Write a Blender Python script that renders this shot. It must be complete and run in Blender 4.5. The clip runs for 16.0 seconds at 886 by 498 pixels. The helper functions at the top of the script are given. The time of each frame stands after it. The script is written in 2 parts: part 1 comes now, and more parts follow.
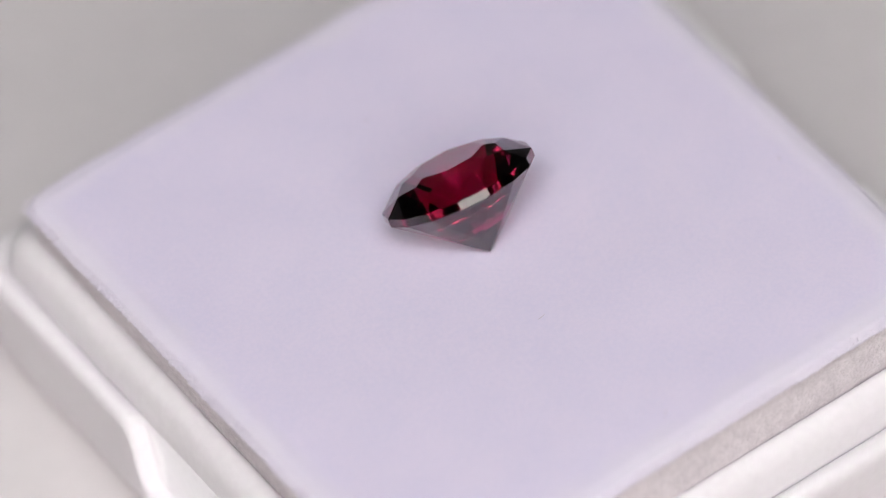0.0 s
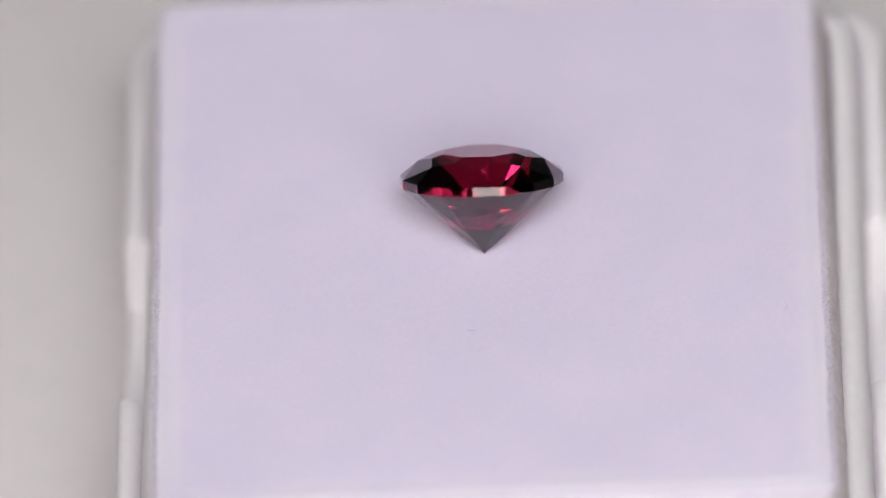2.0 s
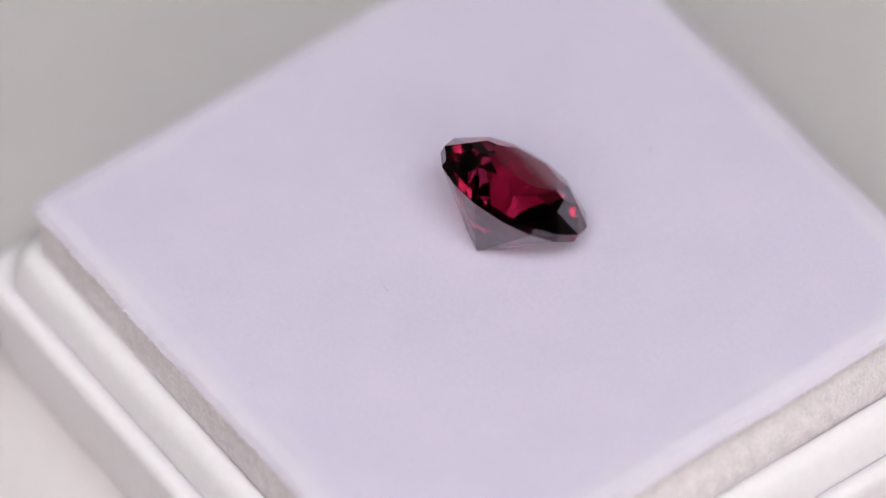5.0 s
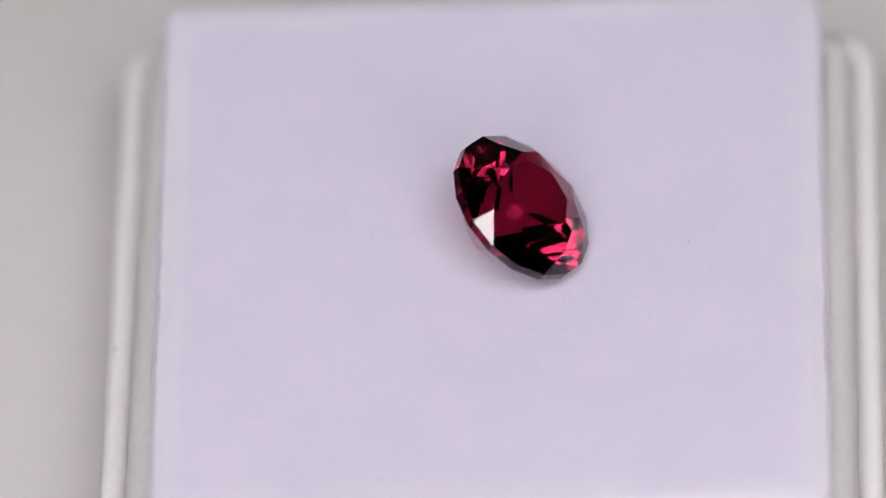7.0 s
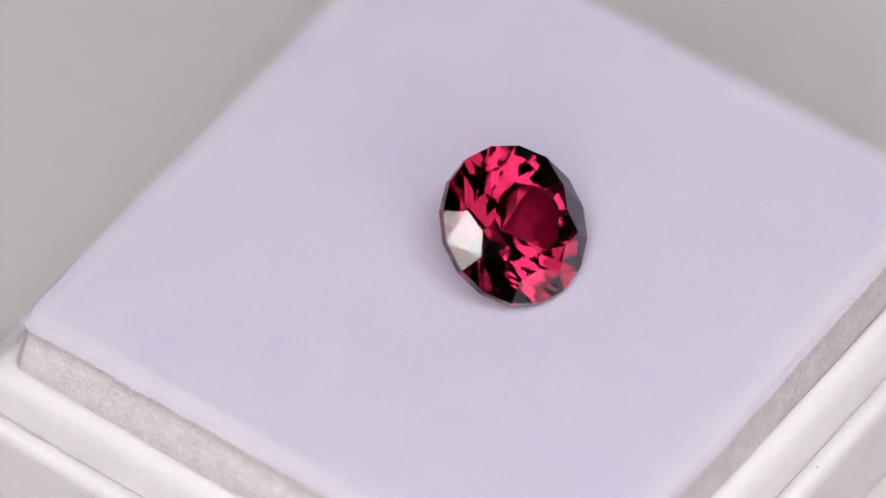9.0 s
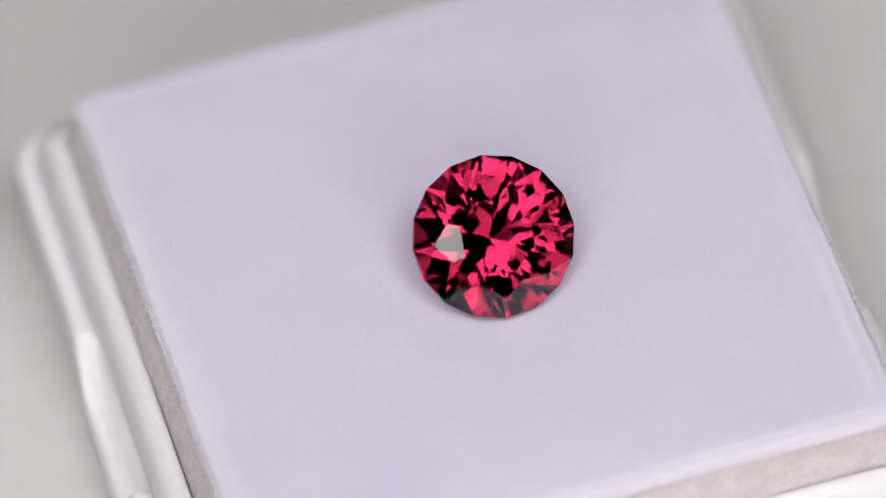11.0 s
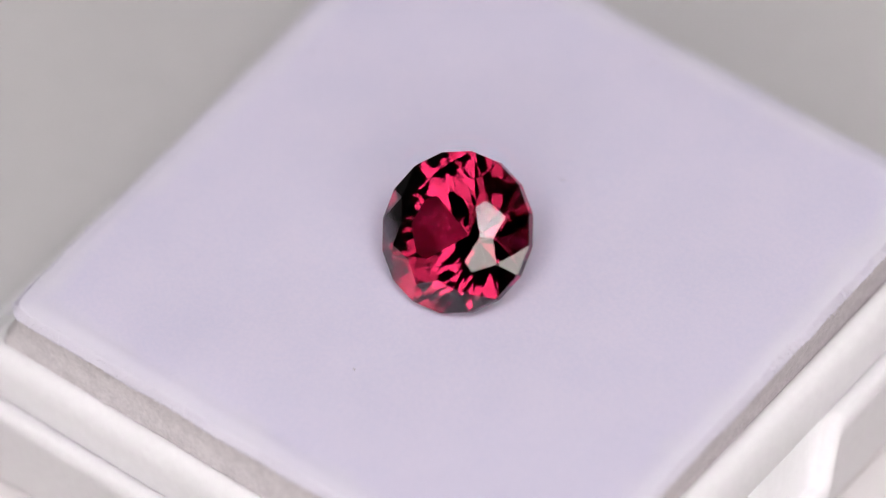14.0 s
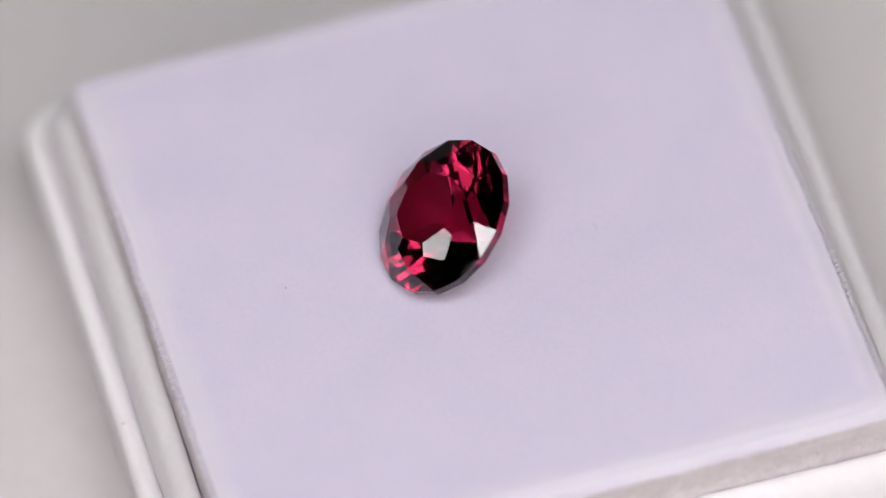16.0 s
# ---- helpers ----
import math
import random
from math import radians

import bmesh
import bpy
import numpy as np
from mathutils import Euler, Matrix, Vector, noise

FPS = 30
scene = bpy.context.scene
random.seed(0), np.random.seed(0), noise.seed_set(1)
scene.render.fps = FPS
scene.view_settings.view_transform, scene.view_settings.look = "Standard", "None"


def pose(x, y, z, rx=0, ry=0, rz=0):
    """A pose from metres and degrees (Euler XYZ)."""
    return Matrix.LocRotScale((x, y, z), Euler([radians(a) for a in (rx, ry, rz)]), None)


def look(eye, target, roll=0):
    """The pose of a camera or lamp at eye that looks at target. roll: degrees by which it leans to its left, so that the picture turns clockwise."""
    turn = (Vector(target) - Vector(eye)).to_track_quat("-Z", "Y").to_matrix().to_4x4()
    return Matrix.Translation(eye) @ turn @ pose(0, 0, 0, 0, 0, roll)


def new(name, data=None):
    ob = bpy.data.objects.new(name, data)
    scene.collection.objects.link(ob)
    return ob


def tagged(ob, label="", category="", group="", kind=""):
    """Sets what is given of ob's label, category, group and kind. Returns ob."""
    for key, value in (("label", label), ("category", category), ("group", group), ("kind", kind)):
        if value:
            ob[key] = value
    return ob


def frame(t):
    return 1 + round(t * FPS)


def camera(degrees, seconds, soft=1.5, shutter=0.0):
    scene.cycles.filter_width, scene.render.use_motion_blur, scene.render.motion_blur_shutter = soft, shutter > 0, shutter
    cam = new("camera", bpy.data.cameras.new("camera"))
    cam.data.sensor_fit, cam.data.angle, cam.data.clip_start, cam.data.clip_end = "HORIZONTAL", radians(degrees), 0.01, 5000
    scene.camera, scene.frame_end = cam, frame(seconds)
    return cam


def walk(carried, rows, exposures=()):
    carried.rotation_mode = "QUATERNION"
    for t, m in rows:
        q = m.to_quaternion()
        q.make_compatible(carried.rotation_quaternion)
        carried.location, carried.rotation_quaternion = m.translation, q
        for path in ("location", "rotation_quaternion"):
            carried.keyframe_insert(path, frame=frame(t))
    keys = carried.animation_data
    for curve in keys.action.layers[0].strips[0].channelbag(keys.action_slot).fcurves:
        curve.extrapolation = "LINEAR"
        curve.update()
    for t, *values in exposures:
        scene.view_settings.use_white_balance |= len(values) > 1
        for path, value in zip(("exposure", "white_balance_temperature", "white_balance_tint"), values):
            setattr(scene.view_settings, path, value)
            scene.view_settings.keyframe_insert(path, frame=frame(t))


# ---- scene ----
MM = 0.001

# ---- camera: a close-up lens on a stand, looking down at the turntable ----
cam = camera(6.0, 16.0, soft=1.0)
EYE = (-0.00174167, -0.22859526, 0.27249709)
FORWARD = Vector((0.0, 0.64244081, -0.76633531))
STAND = look(EYE, Vector(EYE) + FORWARD, -3.970)
walk(cam, [(0.0, STAND), (16.0, STAND)], exposures=[(0.0, 0.015), (16.0, 0.015)])
cam.data.dof.use_dof = True
cam.data.dof.focus_distance = 0.3536
cam.data.dof.aperture_fstop = 20.0

# ---- turntable motion: three turns a minute, clockwise from above ----
SPEED = -18.19
SECONDS = [0.5 * k for k in range(33)]


def spun(t, m):
    """Where a thing that lies at m at the start has been carried by t."""
    return pose(0, 0, 0, 0, 0, SPEED * t) @ m


# ---- light: the dim room and several soft panels round the lens ----
world = bpy.data.worlds.new("room_light")
scene.world = world
world.use_nodes = True
world.node_tree.nodes["Background"].inputs[0].default_value = (0.95, 0.93, 1.0, 1)
world.node_tree.nodes["Background"].inputs[1].default_value = 0.09


# ---- materials ----
def material(name, colour, rough=0.5, metal=0.0):
    m = bpy.data.materials.new(name)
    m.use_nodes = True
    b = m.node_tree.nodes["Principled BSDF"]
    b.inputs["Base Color"].default_value = (*colour, 1)
    b.inputs["Roughness"].default_value = rough
    b.inputs["Metallic"].default_value = metal
    return m, m.node_tree, b


def mottled(name, low, high, rough, scales, bump, distance, detail=6.0, specular=0.5):
    """A surface whose colour wanders between two tones at two scales, with fine relief."""
    m, tree, b = material(name, high, rough)
    add = tree.nodes.new
    place = add("ShaderNodeTexCoord")
    coarse, fine = add("ShaderNodeTexNoise"), add("ShaderNodeTexNoise")
    for node, scale in ((coarse, scales[0]), (fine, scales[1])):
        node.inputs["Scale"].default_value = scale
        node.inputs["Detail"].default_value = detail
        tree.links.new(place.outputs["Object"], node.inputs["Vector"])
    both = add("ShaderNodeMath")
    both.operation = "MULTIPLY_ADD"
    both.inputs[1].default_value = 0.5
    half = add("ShaderNodeMath")
    half.operation = "MULTIPLY"
    half.inputs[1].default_value = 0.5
    tree.links.new(fine.outputs["Fac"], half.inputs[0])
    tree.links.new(coarse.outputs["Fac"], both.inputs[0])
    tree.links.new(half.outputs[0], both.inputs[2])
    ramp = add("ShaderNodeValToRGB")
    ramp.color_ramp.elements[0].position, ramp.color_ramp.elements[1].position = 0.36, 0.62
    ramp.color_ramp.elements[0].color, ramp.color_ramp.elements[1].color = (*low, 1), (*high, 1)
    tree.links.new(both.outputs[0], ramp.inputs[0])
    tree.links.new(ramp.outputs[0], b.inputs["Base Color"])
    relief = add("ShaderNodeBump")
    relief.inputs["Strength"].default_value = bump
    relief.inputs["Distance"].default_value = distance
    tree.links.new(fine.outputs["Fac"], relief.inputs["Height"])
    tree.links.new(relief.outputs[0], b.inputs["Normal"])
    b.inputs["Specular IOR Level"].default_value = specular
    return m


FABRIC = mottled("white_fabric", (0.640, 0.602, 0.762), (0.688, 0.634, 0.781), 0.95, (330, 5200), 0.08, 0.00004, specular=0.1)
FOAM = mottled("grey_foam", (0.62, 0.575, 0.60), (0.76, 0.71, 0.735), 0.95, (1500, 5500), 0.5, 0.00018, specular=0.1)
PLASTIC = mottled("white_plastic", (0.78, 0.753, 0.78), (0.82, 0.793, 0.82), 0.75, (120, 2400), 0.06, 0.00003, specular=0.2)


def pale_edge(m, centre, half, pale):
    """The cover's colour goes paler, unevenly, towards its outer edge."""
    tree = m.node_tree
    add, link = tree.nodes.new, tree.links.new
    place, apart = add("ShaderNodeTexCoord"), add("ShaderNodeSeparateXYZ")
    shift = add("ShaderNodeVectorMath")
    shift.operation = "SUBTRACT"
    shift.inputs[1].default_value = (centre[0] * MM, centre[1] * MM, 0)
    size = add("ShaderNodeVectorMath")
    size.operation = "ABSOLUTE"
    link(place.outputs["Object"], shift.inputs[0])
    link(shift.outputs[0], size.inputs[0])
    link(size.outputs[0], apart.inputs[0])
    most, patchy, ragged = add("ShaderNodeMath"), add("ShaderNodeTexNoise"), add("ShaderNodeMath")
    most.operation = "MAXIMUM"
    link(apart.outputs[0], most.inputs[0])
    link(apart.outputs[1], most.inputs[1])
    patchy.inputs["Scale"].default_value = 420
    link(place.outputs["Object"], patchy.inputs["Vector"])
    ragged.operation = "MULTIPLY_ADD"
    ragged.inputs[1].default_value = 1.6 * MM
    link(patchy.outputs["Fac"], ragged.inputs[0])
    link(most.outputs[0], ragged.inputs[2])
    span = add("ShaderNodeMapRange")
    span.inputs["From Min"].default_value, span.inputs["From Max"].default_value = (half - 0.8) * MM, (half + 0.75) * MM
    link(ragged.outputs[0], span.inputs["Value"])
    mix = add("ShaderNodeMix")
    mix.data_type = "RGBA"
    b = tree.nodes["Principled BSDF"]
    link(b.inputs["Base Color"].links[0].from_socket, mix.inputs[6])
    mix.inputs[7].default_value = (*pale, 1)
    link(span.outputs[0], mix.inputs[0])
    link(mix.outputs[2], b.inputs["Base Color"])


pale_edge(FABRIC, (0.22, 0.28), 14.14, (0.715, 0.678, 0.765))
milky = PLASTIC.node_tree.nodes["Principled BSDF"]
milky.inputs["Subsurface Weight"].default_value = 0.35
milky.inputs["Subsurface Radius"].default_value = (1.0, 0.9, 1.0)
milky.inputs["Subsurface Scale"].default_value = 0.0014
TABLE = mottled("pale_grey_board", (0.635, 0.604, 0.612), (0.67, 0.634, 0.642), 0.75, (22, 900), 0.08, 0.00005, specular=0.2)
LINT = material("dark_lint", (0.52, 0.47, 0.54), 0.9)[0]
WALL = mottled("charcoal_paint", (0.075, 0.073, 0.08), (0.10, 0.098, 0.105), 0.9, (4, 60), 0.1, 0.001)
BLACK = material("black_cloth", (0.02, 0.02, 0.02), 0.8)[0]


def glowing(name, colour, strength):
    m, tree, b = material(name, (0.8, 0.8, 0.8), 0.6)
    b.inputs["Emission Color"].default_value = (*colour, 1)
    b.inputs["Emission Strength"].default_value = strength
    return m


GEM, gem_tree, gem_node = material("red_garnet", (0.93, 0.07, 0.35), 0.0)
gem_node.inputs["IOR"].default_value = 1.79
gem_node.inputs["Transmission Weight"].default_value = 1.0
DEPTH = bpy.data.materials.new("garnet_depth")
DEPTH.use_nodes = True
DEPTH.node_tree.nodes.remove(DEPTH.node_tree.nodes["Principled BSDF"])
clear = DEPTH.node_tree.nodes.new("ShaderNodeBsdfTransparent")
clear.inputs[0].default_value = (0.735, 0.64, 0.63, 1)
DEPTH.node_tree.links.new(clear.outputs[0], DEPTH.node_tree.nodes["Material Output"].inputs["Surface"])


# ---- building helpers ----
def mesh_of(name, verts, faces, mat, smooth=True):
    me = bpy.data.meshes.new(name)
    me.from_pydata([tuple(v) for v in verts], [], faces)
    bm = bmesh.new()
    bm.from_mesh(me)
    bmesh.ops.recalc_face_normals(bm, faces=bm.faces)
    bm.to_mesh(me)
    bm.free()
    me.materials.append(mat)
    for poly in me.polygons:
        poly.use_smooth = smooth
    me.update()
    return me


def part(name, me, parent, label=""):
    ob = new(name, me)
    ob.parent = parent
    return tagged(ob, label)


def square_ring(half, z, radius, centre, side=110, corner=8):
    """Points of a rounded square, in millimetres turned to metres."""
    out = []
    r = min(radius, half)
    for k in range(4):
        turn = Matrix.Rotation(math.pi / 2 * k, 2)
        for i in range(side):
            out.append(turn @ Vector((half, -half + r + (2 * half - 2 * r) * i / side)))
        for i in range(corner):
            a = math.pi / 2 * i / corner
            out.append(turn @ Vector((half - r + r * math.cos(a), half - r + r * math.sin(a))))
    return [Vector((p.x + centre[0], p.y + centre[1], z)) * MM for p in out]


def loft(rings, close_last=False, close_first=False):
    n = len(rings[0])
    verts = [v for ring in rings for v in ring]
    faces = [(a * n + i, a * n + (i + 1) % n, (a + 1) * n + (i + 1) % n, (a + 1) * n + i)
             for a in range(len(rings) - 1) for i in range(n)]
    if close_last:
        faces.append(tuple(range((len(rings) - 1) * n, len(rings) * n)))
    if close_first:
        faces.append(tuple(range(n - 1, -1, -1)))
    return verts, faces


def smoothstep(a, b, x):
    s = min(1.0, max(0.0, (x - a) / (b - a)))
    return s * s * (3 - 2 * s)


# ---- the turntable and the dark table under it ----
SURFACE = -10.5
FLOOR = -26.0


def disc(radii, n=120):
    return loft([[Vector((r * math.cos(2 * math.pi * i / n), r * math.sin(2 * math.pi * i / n), z)) * MM for i in range(n)] for r, z in radii],
                close_last=True, close_first=True)


def build_ground():
    verts, faces = disc([(1100, FLOOR - 20), (1100, FLOOR), (400, FLOOR), (100, FLOOR)])
    return tagged(new("ground", mesh_of("ground", verts, faces, WALL, smooth=False)), "dark matt tabletop under the turntable", "tabletop", kind="structure")


def build_turntable():
    table = tagged(new("turntable"), "pale grey round turntable carrying the gem box", "turntable")
    verts, faces = disc([(47.0, SURFACE - 4.0), (48.6, SURFACE - 3.2), (49.0, SURFACE - 2.0), (49.0, SURFACE - 0.9), (48.4, SURFACE - 0.2), (47.5, SURFACE), (20.0, SURFACE)])
    part("platter", mesh_of("platter", verts, faces, TABLE), table, "pale grey matt platter")
    verts, faces = disc([(44.0, FLOOR), (44.0, FLOOR + 9.0), (43.0, FLOOR + 10.5), (15.0, FLOOR + 11.0), (15.0, SURFACE - 3.9)])
    part("base", mesh_of("base", verts, faces, BLACK), table, "black round base")
    return table


build_ground()


def build_blocker(name, label, low, high, category="wall"):
    """An unseen, light-blocking slab between two corners, in metres over the tabletop."""
    me = bpy.data.meshes.new(name)
    bm = bmesh.new()
    bmesh.ops.create_cube(bm, size=1.0)
    for v in bm.verts:
        v.co = Vector([l + (h - l) * (c + 0.5) for l, h, c in zip(low, high, v.co)]) + Vector((0, 0, FLOOR * MM))
    bm.to_mesh(me)
    bm.free()
    me.materials.append(WALL)
    return tagged(new(name, me), label, category, kind="structure")


# Added dark slabs, never in view: keep ambient light out of the gem's reflections.
build_blocker("blocker_south", "unseen dark wall added behind the lens to block light", (-0.80, -0.80, 0.0), (0.80, -0.75, 1.05))
build_blocker("blocker_north", "unseen dark wall added across the tabletop to block light", (-0.80, 0.75, 0.0), (0.80, 0.80, 1.05))
build_blocker("blocker_west", "unseen dark wall added beside the turntable to block light", (-0.80, -0.75, 0.0), (-0.75, 0.75, 1.05))
build_blocker("blocker_east", "unseen dark wall added beside the turntable to block light", (0.75, -0.75, 0.0), (0.80, 0.75, 1.05))
build_blocker("ceiling", "unseen dark ceiling added over the lights to block light", (-0.80, -0.80, 1.05), (0.80, 0.80, 1.10), "ceiling")

# ---- the box ----
START = 33.2
CENTRE = (0.75, 0.25)
PAD_START = 33.9
PAD_CENTRE = (0.22, 0.28)


def notched(ring):
    """Sink the outer step, down a ramp at each end, where a thumb opens the lid on two opposite sides."""
    out = []
    for p in ring:
        x, y = p.x / MM - CENTRE[0], p.y / MM - CENTRE[1]
        if abs(x) > 15.0 and abs(y) < 12:
            s = smoothstep(-4.5, -3.1, y) * (1 - smoothstep(3.1, 4.5, y))
            p = p + Vector((math.copysign(0.08 * s, x), 0, -3.4 * s)) * MM
        out.append(p)
    return out


def build_box():
    box = tagged(new("gem_box"), "white plastic gem box with its lid off", "box")
    R = lambda half, z, radius: square_ring(half, z, radius, CENTRE)
    shell = [R(15.70, SURFACE, 1.6), R(15.90, SURFACE + 0.2, 1.7), R(16.08, -9.4, 1.7)]
    shell += [notched(R(16.38, -5.5, 1.8)), notched(R(16.42, -5.1, 1.8)), notched(R(16.38, -4.85, 1.8)), notched(R(16.26, -4.64, 1.75))]
    shell += [notched(R(16.06, -4.54, 1.65)), notched(R(15.84, -4.58, 1.5)), notched(R(15.62, -4.72, 1.4)), notched(R(15.42, -4.95, 1.3))]
    shell += [R(15.40, -5.06, 1.25), R(15.34, -5.12, 1.2), R(15.10, -5.2, 1.2)]
    verts, faces = loft(shell, close_first=True)
    part("outer_shell", mesh_of("outer_shell", verts, faces, PLASTIC), box)
    rim = [R(15.40, -9.9, 1.2), R(15.36, -5.2, 1.2), R(15.30, -4.4, 1.2), R(15.22, -3.8, 1.18), R(15.09, -3.36, 1.12), R(14.90, -3.08, 1.05), R(14.66, -2.93, 0.95)]
    rim += [R(14.44, -2.87, 0.8), R(14.24, -2.90, 0.65), R(14.11, -3.02, 0.5), R(14.05, -3.3, 0.4), R(14.03, -9.3, 0.4)]
    verts, faces = loft(rim, close_last=True)
    part("inner_rim", mesh_of("inner_rim", verts, faces, PLASTIC), box)
    return box


# ---- the pad ----
def pad_height(x, y):
    """Height of the fabric over its flat middle: a shallow dent under the gem, a soft roll near the edge, then down."""
    d = (abs(x) ** 40 + abs(y) ** 40) ** (1 / 40)
    uneven = 1 + 0.9 * noise.noise(Vector((x * 0.45, y * 0.45, 14)))
    z = uneven * (0.020 * math.exp(-((d - 13.4) / 0.24) ** 2) - 0.012 * math.exp(-((d - 12.95) / 0.22) ** 2)) + 0.02 * smoothstep(9, 12, d)
    z -= 0.09 * smoothstep(13.1, 14.0, d) + 0.40 * smoothstep(13.86, 14.2, d)
    away = smoothstep(4.5, 8, math.hypot(x, y))
    lying = Matrix.Rotation(math.radians(-PAD_START), 2) @ Vector((-0.35, 0.50)) - Vector(PAD_CENTRE)
    z -= 0.30 * math.exp(-((x - lying.x) ** 2 + (y - lying.y) ** 2) / 26.0)
    z += away * 0.10 * noise.noise(Vector((x * 0.25, y * 0.25, 3)))
    z += away * 0.015 * smoothstep(11, 13, d) * noise.noise(Vector((x * 1.3, y * 1.3, 8)))
    return z


def build_pad():
    pad = tagged(new("foam_pad"), "white fabric-topped foam pad pressed into the gem box", "pad")
    n, half, bend = 190, 14.14, 0.9
    verts, faces = [], []
    for j in range(n + 1):
        for i in range(n + 1):
            x, y = half * math.sin(math.pi / 2 * (2 * i / n - 1) * 0.92) / math.sin(math.pi / 2 * 0.92), half * math.sin(math.pi / 2 * (2 * j / n - 1) * 0.92) / math.sin(math.pi / 2 * 0.92)
            u, v = max(0.0, abs(x) - half + bend), max(0.0, abs(y) - half + bend)
            if u > 0 and v > 0:
                k = max(u, v) / math.hypot(u, v)
                x, y = math.copysign(half - bend + u * k, x), math.copysign(half - bend + v * k, y)
            wob = 1 + 0.005 * smoothstep(12.5, 14.1, max(abs(x), abs(y))) * noise.noise(Vector((x * 0.55, y * 0.55, 20))) \
                + 0.003 * smoothstep(13.3, 14.1, max(abs(x), abs(y))) * noise.noise(Vector((x * 3.1, y * 3.1, 30)))
            verts.append(Vector((x * wob + PAD_CENTRE[0], y * wob + PAD_CENTRE[1], pad_height(x, y))) * MM)
    for j in range(n):
        for i in range(n):
            a = j * (n + 1) + i
            faces.append((a, a + 1, a + n + 2, a + n + 1))
    edge = [i for i in range(n + 1)] + [j * (n + 1) + n for j in range(1, n + 1)]
    edge += [n * (n + 1) + i for i in range(n - 1, -1, -1)] + [j * (n + 1) for j in range(n - 1, 0, -1)]
    first = len(verts)
    for i in edge:
        p = verts[i] / MM
        drop = 0.10 + 0.10 * noise.noise(Vector((p.x * 0.9, p.y * 0.9, 5)))
        verts.append(Vector((p.x, p.y, p.z - drop)) * MM)
    m = len(edge)
    faces += [(edge[k], edge[(k + 1) % m], first + (k + 1) % m, first + k) for k in range(m)]
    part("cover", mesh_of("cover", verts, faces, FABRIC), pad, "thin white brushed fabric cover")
    dice = random.Random(4)
    hairs, sides = [], []
    for _ in range(5200):
        k = dice.randrange(4)
        s, d = dice.uniform(-13.9, 13.9), 14.12 - abs(dice.gauss(0, 0.16))
        turn = Matrix.Rotation(math.pi / 2 * k, 3, "Z")
        foot = turn @ Vector((d, s, 0))
        foot.z = pad_height(foot.x, foot.y)
        aim = (turn @ Vector((dice.uniform(0.1, 1.0), dice.uniform(-0.8, 0.8), dice.uniform(-0.5, 0.45)))).normalized() * dice.uniform(0.08, 0.30)
        bow = foot + aim * 0.55 + Vector((dice.gauss(0, 0.03), dice.gauss(0, 0.03), 0.03))
        across = aim.cross(Vector((0, 0, 1))).normalized() * 0.011
        rise = Vector((0, 0, 0.011))
        first = len(hairs)
        hairs += [(p + Vector((*PAD_CENTRE, 0))) * MM for p in (foot + across, foot - across, foot + rise, bow + across, bow - across, bow + rise, foot + aim)]
        sides += [tuple(first + i for i in f) for f in ((0, 1, 4, 3), (1, 2, 5, 4), (2, 0, 3, 5), (3, 4, 6), (4, 5, 6), (5, 3, 6))]
    me = bpy.data.meshes.new("nap")
    me.from_pydata([tuple(v) for v in hairs], [], sides)
    me.materials.append(FABRIC)
    fuzz = part("nap", me, pad)
    tagged(fuzz, "fine white fuzz along the cover's edge", kind="stuff")
    rings = []
    for z in [-0.55 - 0.19 * k for k in range(13)] + [-3.2, -6.0, -9.0]:
        s = smoothstep(0.7, 2.8, -z)
        centre = [p + (b - p) * s for p, b in zip(PAD_CENTRE, CENTRE)]
        ring = []
        for p in square_ring(13.96 + 0.11 * s, z, 0.7 - 0.35 * s, centre, side=180, corner=4):
            q = p / MM
            g = (0.07 * noise.noise(q * 4.5) + 0.05 * noise.noise(q * 1.1)) * (1 if z > -2.9 else 0)
            out = Vector((q.x - centre[0], q.y - centre[1], 0)).normalized()
            ring.append((q + out * g) * MM)
        rings.append(ring)
    verts, faces = loft(rings, close_last=True, close_first=True)
    part("foam_core", mesh_of("foam_core", verts, faces, FOAM), pad, "grey open-cell foam side of the pad")
    return pad


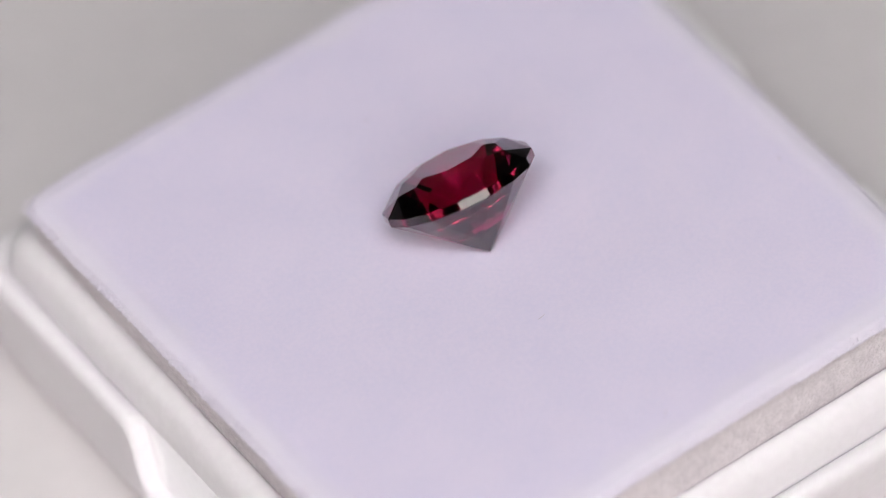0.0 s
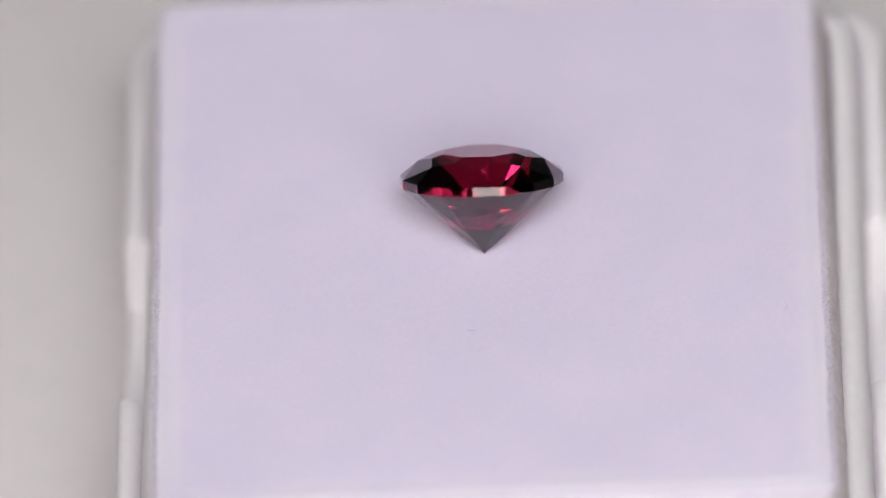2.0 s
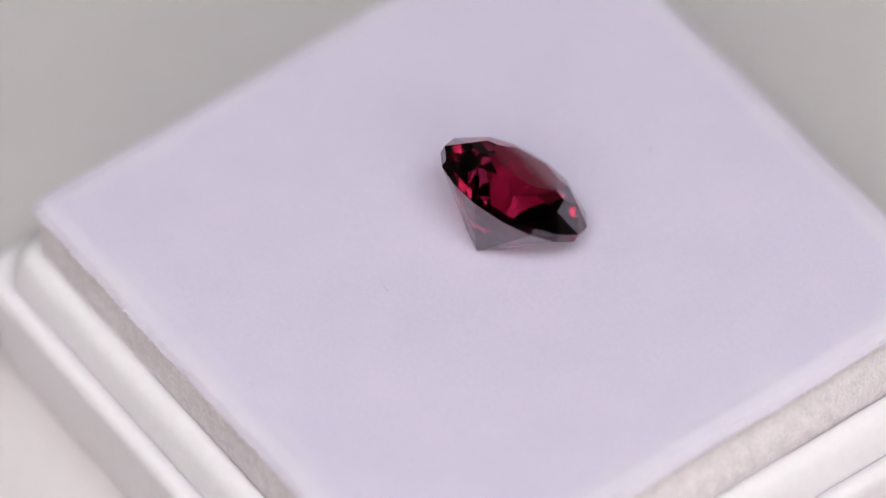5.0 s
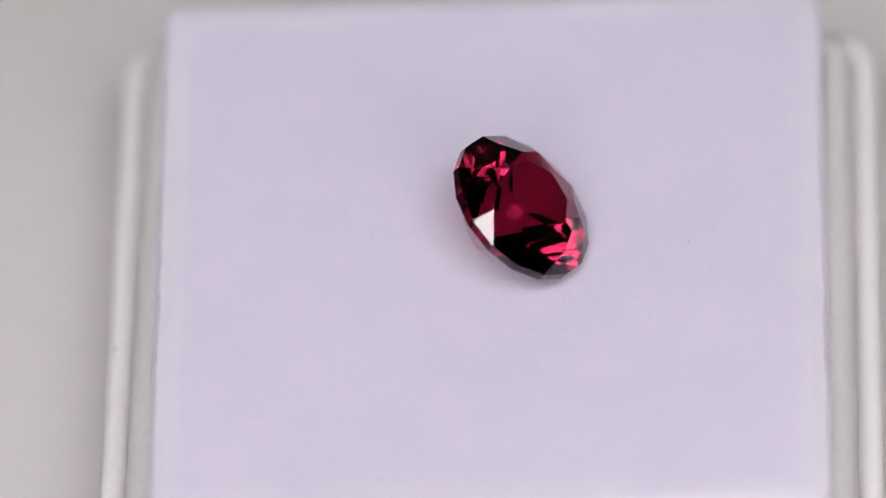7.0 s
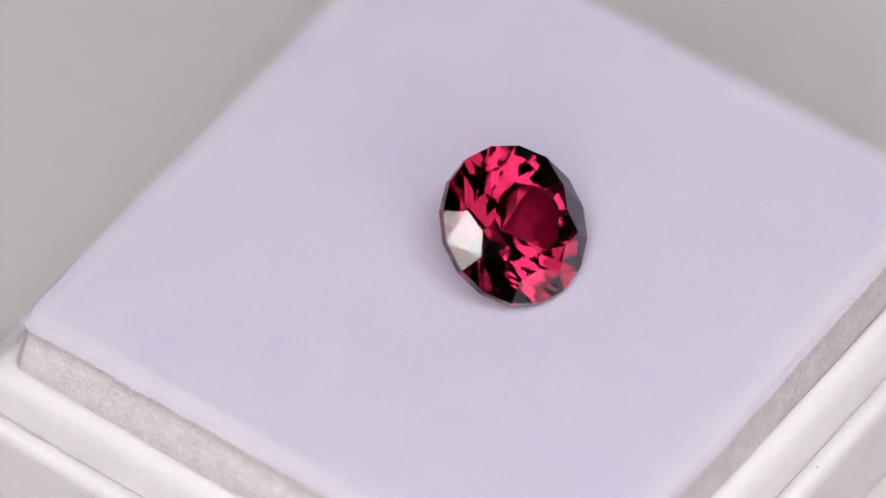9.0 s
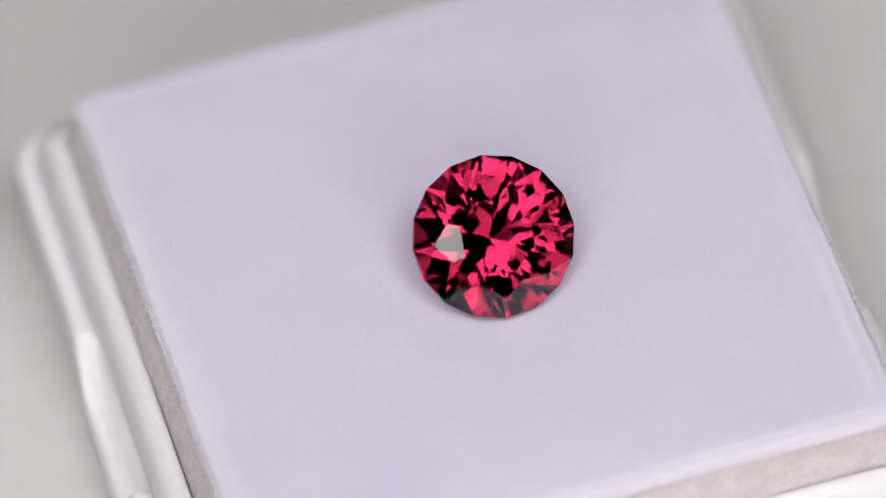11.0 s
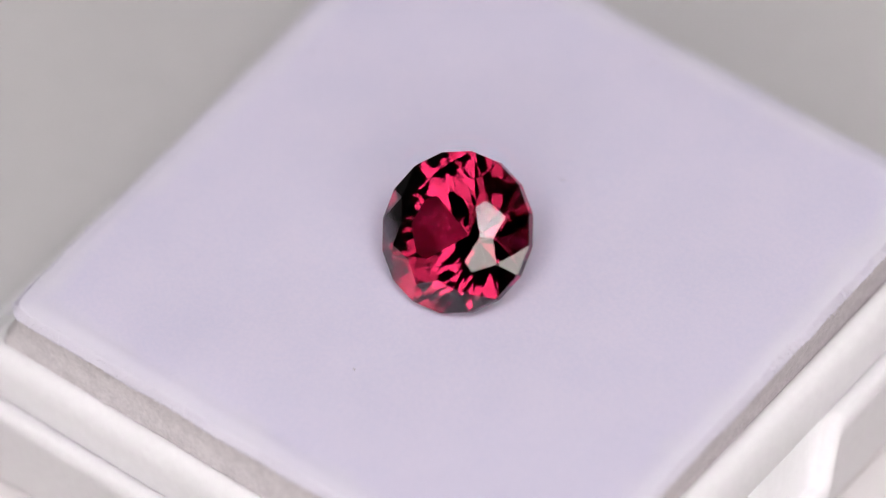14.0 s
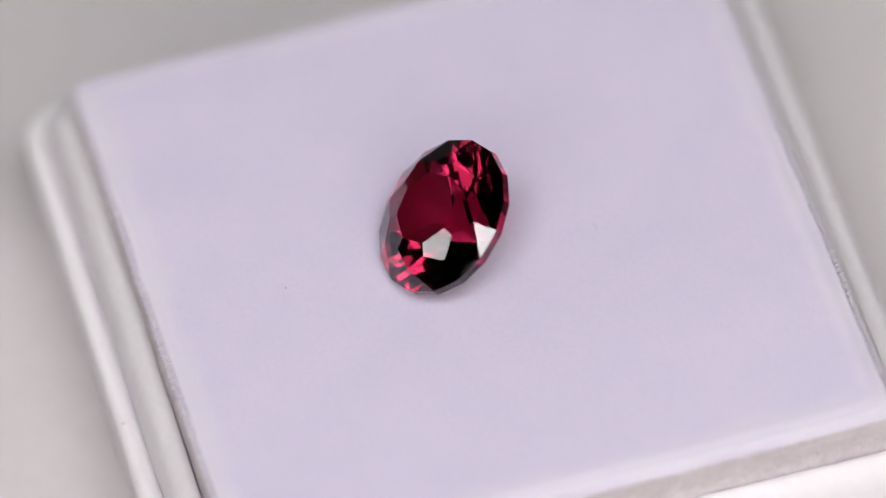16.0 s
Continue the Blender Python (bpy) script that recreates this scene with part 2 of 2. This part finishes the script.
# ---- the gem ----
def build_gem():
    """A round stone: octagon table, eight five-sided facets, eight kites, sixteen triangles, a sixteen-sided girdle and a brilliant back."""
    R, deep, band, crown = 3.4448, 0.8820, 0.1075, 0.2839
    table, valley, tip, seam = 0.4350, 0.6200, 0.7695, 0.30
    slope = 0.30
    c = math.cos(math.radians(22.5))
    top = deep + band
    at = lambda r, a, z: Vector((r * math.cos(math.radians(a)), r * math.sin(math.radians(a)), z)) * R * MM
    verts = []

    def ring(count, r, start, z):
        first = len(verts)
        verts.extend(at(r, start + 360 / count * k, z) for k in range(count))
        return [first + k for k in range(count)]

    T = ring(8, table / c, 22.5, top + crown)
    V = ring(8, valley, 22.5, top + crown - slope * (valley * c - table))
    A = ring(8, tip, 0, top + crown - slope * (tip - table))
    G = ring(16, 1.0, 0, top)
    B = ring(16, 1.0, 0, deep)
    S = ring(8, seam, 22.5, seam * c * deep)
    verts.append(Vector((0, 0, 0)))
    culet = len(verts) - 1
    crown_faces, back_faces, band_faces = [], [], []
    for k in range(8):
        n = (k + 1) % 8
        crown_faces += [(T[k - 1], V[k - 1], A[k], V[k], T[k]), (V[k], A[k], G[2 * k + 1], A[n])]
        crown_faces += [(A[k], G[2 * k], G[2 * k + 1]), (A[n], G[2 * k + 1], G[2 * n])]
        back_faces += [(B[2 * k], S[k], B[2 * k + 1]), (B[2 * k + 1], S[k], B[2 * n]), (culet, S[k - 1], B[2 * k], S[k])]
    for k in range(16):
        n = (k + 1) % 16
        band_faces.append((G[k], B[k], B[n], G[n]))
    middle = Vector((0, 0, 0.75 * deep * R * MM))
    gem = tagged(new("gemstone"), "round faceted deep red garnet lying tilted on the white pad", "gemstone")
    for name, chosen in (("table_facet", [tuple(T)]), ("crown", crown_faces), ("girdle", band_faces), ("pavilion", back_faces)):
        used = sorted({i for face in chosen for i in face})
        back = {i: k for k, i in enumerate(used)}
        outward = []
        for face in chosen:
            p = [verts[i] for i in face]
            normal = (p[1] - p[0]).cross(p[2] - p[0])
            centre = sum(p, Vector()) / len(p)
            face = tuple(back[i] for i in face)
            outward.append(face if normal.dot(centre - middle) > 0 else face[::-1])
        me = bpy.data.meshes.new(name)
        me.from_pydata([tuple(verts[i]) for i in used], [], outward)
        me.materials.append(GEM)
        part(name, me, gem)
    inner = [middle + (v - middle) * 0.985 for v in verts]
    me = bpy.data.meshes.new("body_colour")
    me.from_pydata([tuple(v) for v in inner], [], [tuple(T)] + crown_faces + band_faces + back_faces)
    me.materials.append(DEPTH)
    part("body_colour", me, gem)
    return gem


# ---- lint ----
def build_lint(x, y, z, length, turn, thick=0.03):
    """A short bent fibre or crumb, at a place on the pad or box."""
    rings = []
    for k in range(7):
        s = k / 6 - 0.5
        r = thick * (1 - (2 * s) ** 4 * 0.8)
        mid = Vector((s * length, 0.22 * length * s * s, 0))
        rings.append([(mid + Vector((0, r * math.cos(a), r * math.sin(a)))) * MM for a in (0, 1.05, 2.1, 3.14, 4.2, 5.25)])
    verts, faces = loft(rings, close_last=True, close_first=True)
    ob = tagged(new("lint", mesh_of("lint", verts, faces, LINT)), "tiny dark lint fibre caught on the gem box", "lint", group="lint on the box")
    return ob, pose(0, 0, 0, 0, 0, START) @ pose(x * MM, y * MM, (z + thick) * MM, 0, 0, turn)


# ---- softboxes beyond the lens ----
def build_softbox(label, azimuth, elevation, far, width, height, colour, strength, lean=0.0, side=0.0):
    a, e = math.radians(azimuth), math.radians(elevation)
    eye = Vector((math.cos(a) * math.cos(e), math.sin(a) * math.cos(e), math.sin(e))) * far
    light = tagged(new("softbox"), label, "studio light")
    light.matrix_world = look(eye, (0, 0, 0), lean)
    w, h = width / 2, height / 2
    verts, faces = loft([[Vector((sx * w * k, sy * h * k, z)) for sx, sy in ((1, -1), (1, 1), (-1, 1), (-1, -1))]
                         for k, z in ((1.0, -0.012), (1.04, -0.012), (1.04, 0.0), (0.3, 0.10))], close_last=True)
    part("housing", mesh_of("housing", verts, faces, BLACK, smooth=False), light, "black cloth housing")
    back = light.matrix_world @ Vector((side * w, 0, 0.09 if side == 0 else 0.004))
    foot = FLOOR * MM
    tilt = light.matrix_world.inverted()
    n = 20
    rings = [[tilt @ Vector((back.x + r * math.cos(2 * math.pi * i / n), back.y + r * math.sin(2 * math.pi * i / n), z)) for i in range(n)]
             for r, z in ((0.045, foot), (0.045, foot + 0.006), (0.042, foot + 0.009), (0.006, foot + 0.012), (0.006, back.z + 0.004))]
    verts, faces = loft(rings, close_last=True, close_first=True)
    part("stand", mesh_of("stand", verts, faces, BLACK), light, "black metal stand with a round foot")
    verts = [(-w, -h, -0.004), (w, -h, -0.004), (w, h, -0.004), (-w, h, -0.004), (-w, -h, -0.001), (w, -h, -0.001), (w, h, -0.001), (-w, h, -0.001)]
    faces = [(3, 2, 1, 0), (4, 5, 6, 7), (0, 1, 5, 4), (1, 2, 6, 5), (2, 3, 7, 6), (3, 0, 4, 7)]
    part("diffuser", mesh_of("diffuser", verts, faces, glowing("softbox_glow", colour, strength), smooth=False), light, "glowing white diffuser")


build_softbox("wide white softbox above the lens", -88.0, 62.8, 0.39, 0.305, 0.118, (1.0, 0.98, 1.0), 10.0, lean=2.0, side=1.02)
build_softbox("broad cream softbox beside the lens", -67, 30.6, 0.27, 0.146, 0.100, (1.0, 0.93, 0.88), 4.5)
build_softbox("cream softbox under the lens", -112, 31.5, 0.27, 0.122, 0.110, (1.0, 0.93, 0.88), 4.5)
build_softbox("small cream softbox beside the lens", -116.5, 48.5, 0.27, 0.036, 0.026, (1.0, 0.93, 0.88), 4.2)
build_softbox("small white softbox beside the turntable", -179, 23, 0.50, 0.11, 0.053, (1.0, 0.97, 0.97), 6.0)

gem_box, foam_pad, gemstone = build_box(), build_pad(), build_gem()
GEM_POSE = pose(0.2335 * MM, -0.3235 * MM, -0.1849 * MM, 0, 0, 123.826) @ pose(0, 0, 0, 0, 39.475, 0) @ pose(0, 0, 0, 0, 0, -5.293)
turntable = build_turntable()
carried = [(turntable, pose(0, 0, 0)), (gem_box, pose(0, 0, 0, 0, 0, START)), (foam_pad, pose(0, 0, 0, 0, 0, PAD_START)), (gemstone, GEM_POSE)]

for fibre in ((1.77, -15.80, -4.62, 0.2, 20, 0.07), (-1.28, 16.30, -4.62, 0.16, 70, 0.05), (-0.5, -4.72, -0.01, 0.45, 8, 0.014), (12.6, -4.0, 0.05, 0.4, 65, 0.018),
              (0.4, -12.1, 0.05, 0.4, 40, 0.014), (0.1, 8.6, 0.02, 0.12, 0, 0.04)):
    carried.append(build_lint(*fibre))


def motions():
    for thing, m in carried:
        walk(thing, [(t, spun(t, m)) for t in SECONDS])


motions()
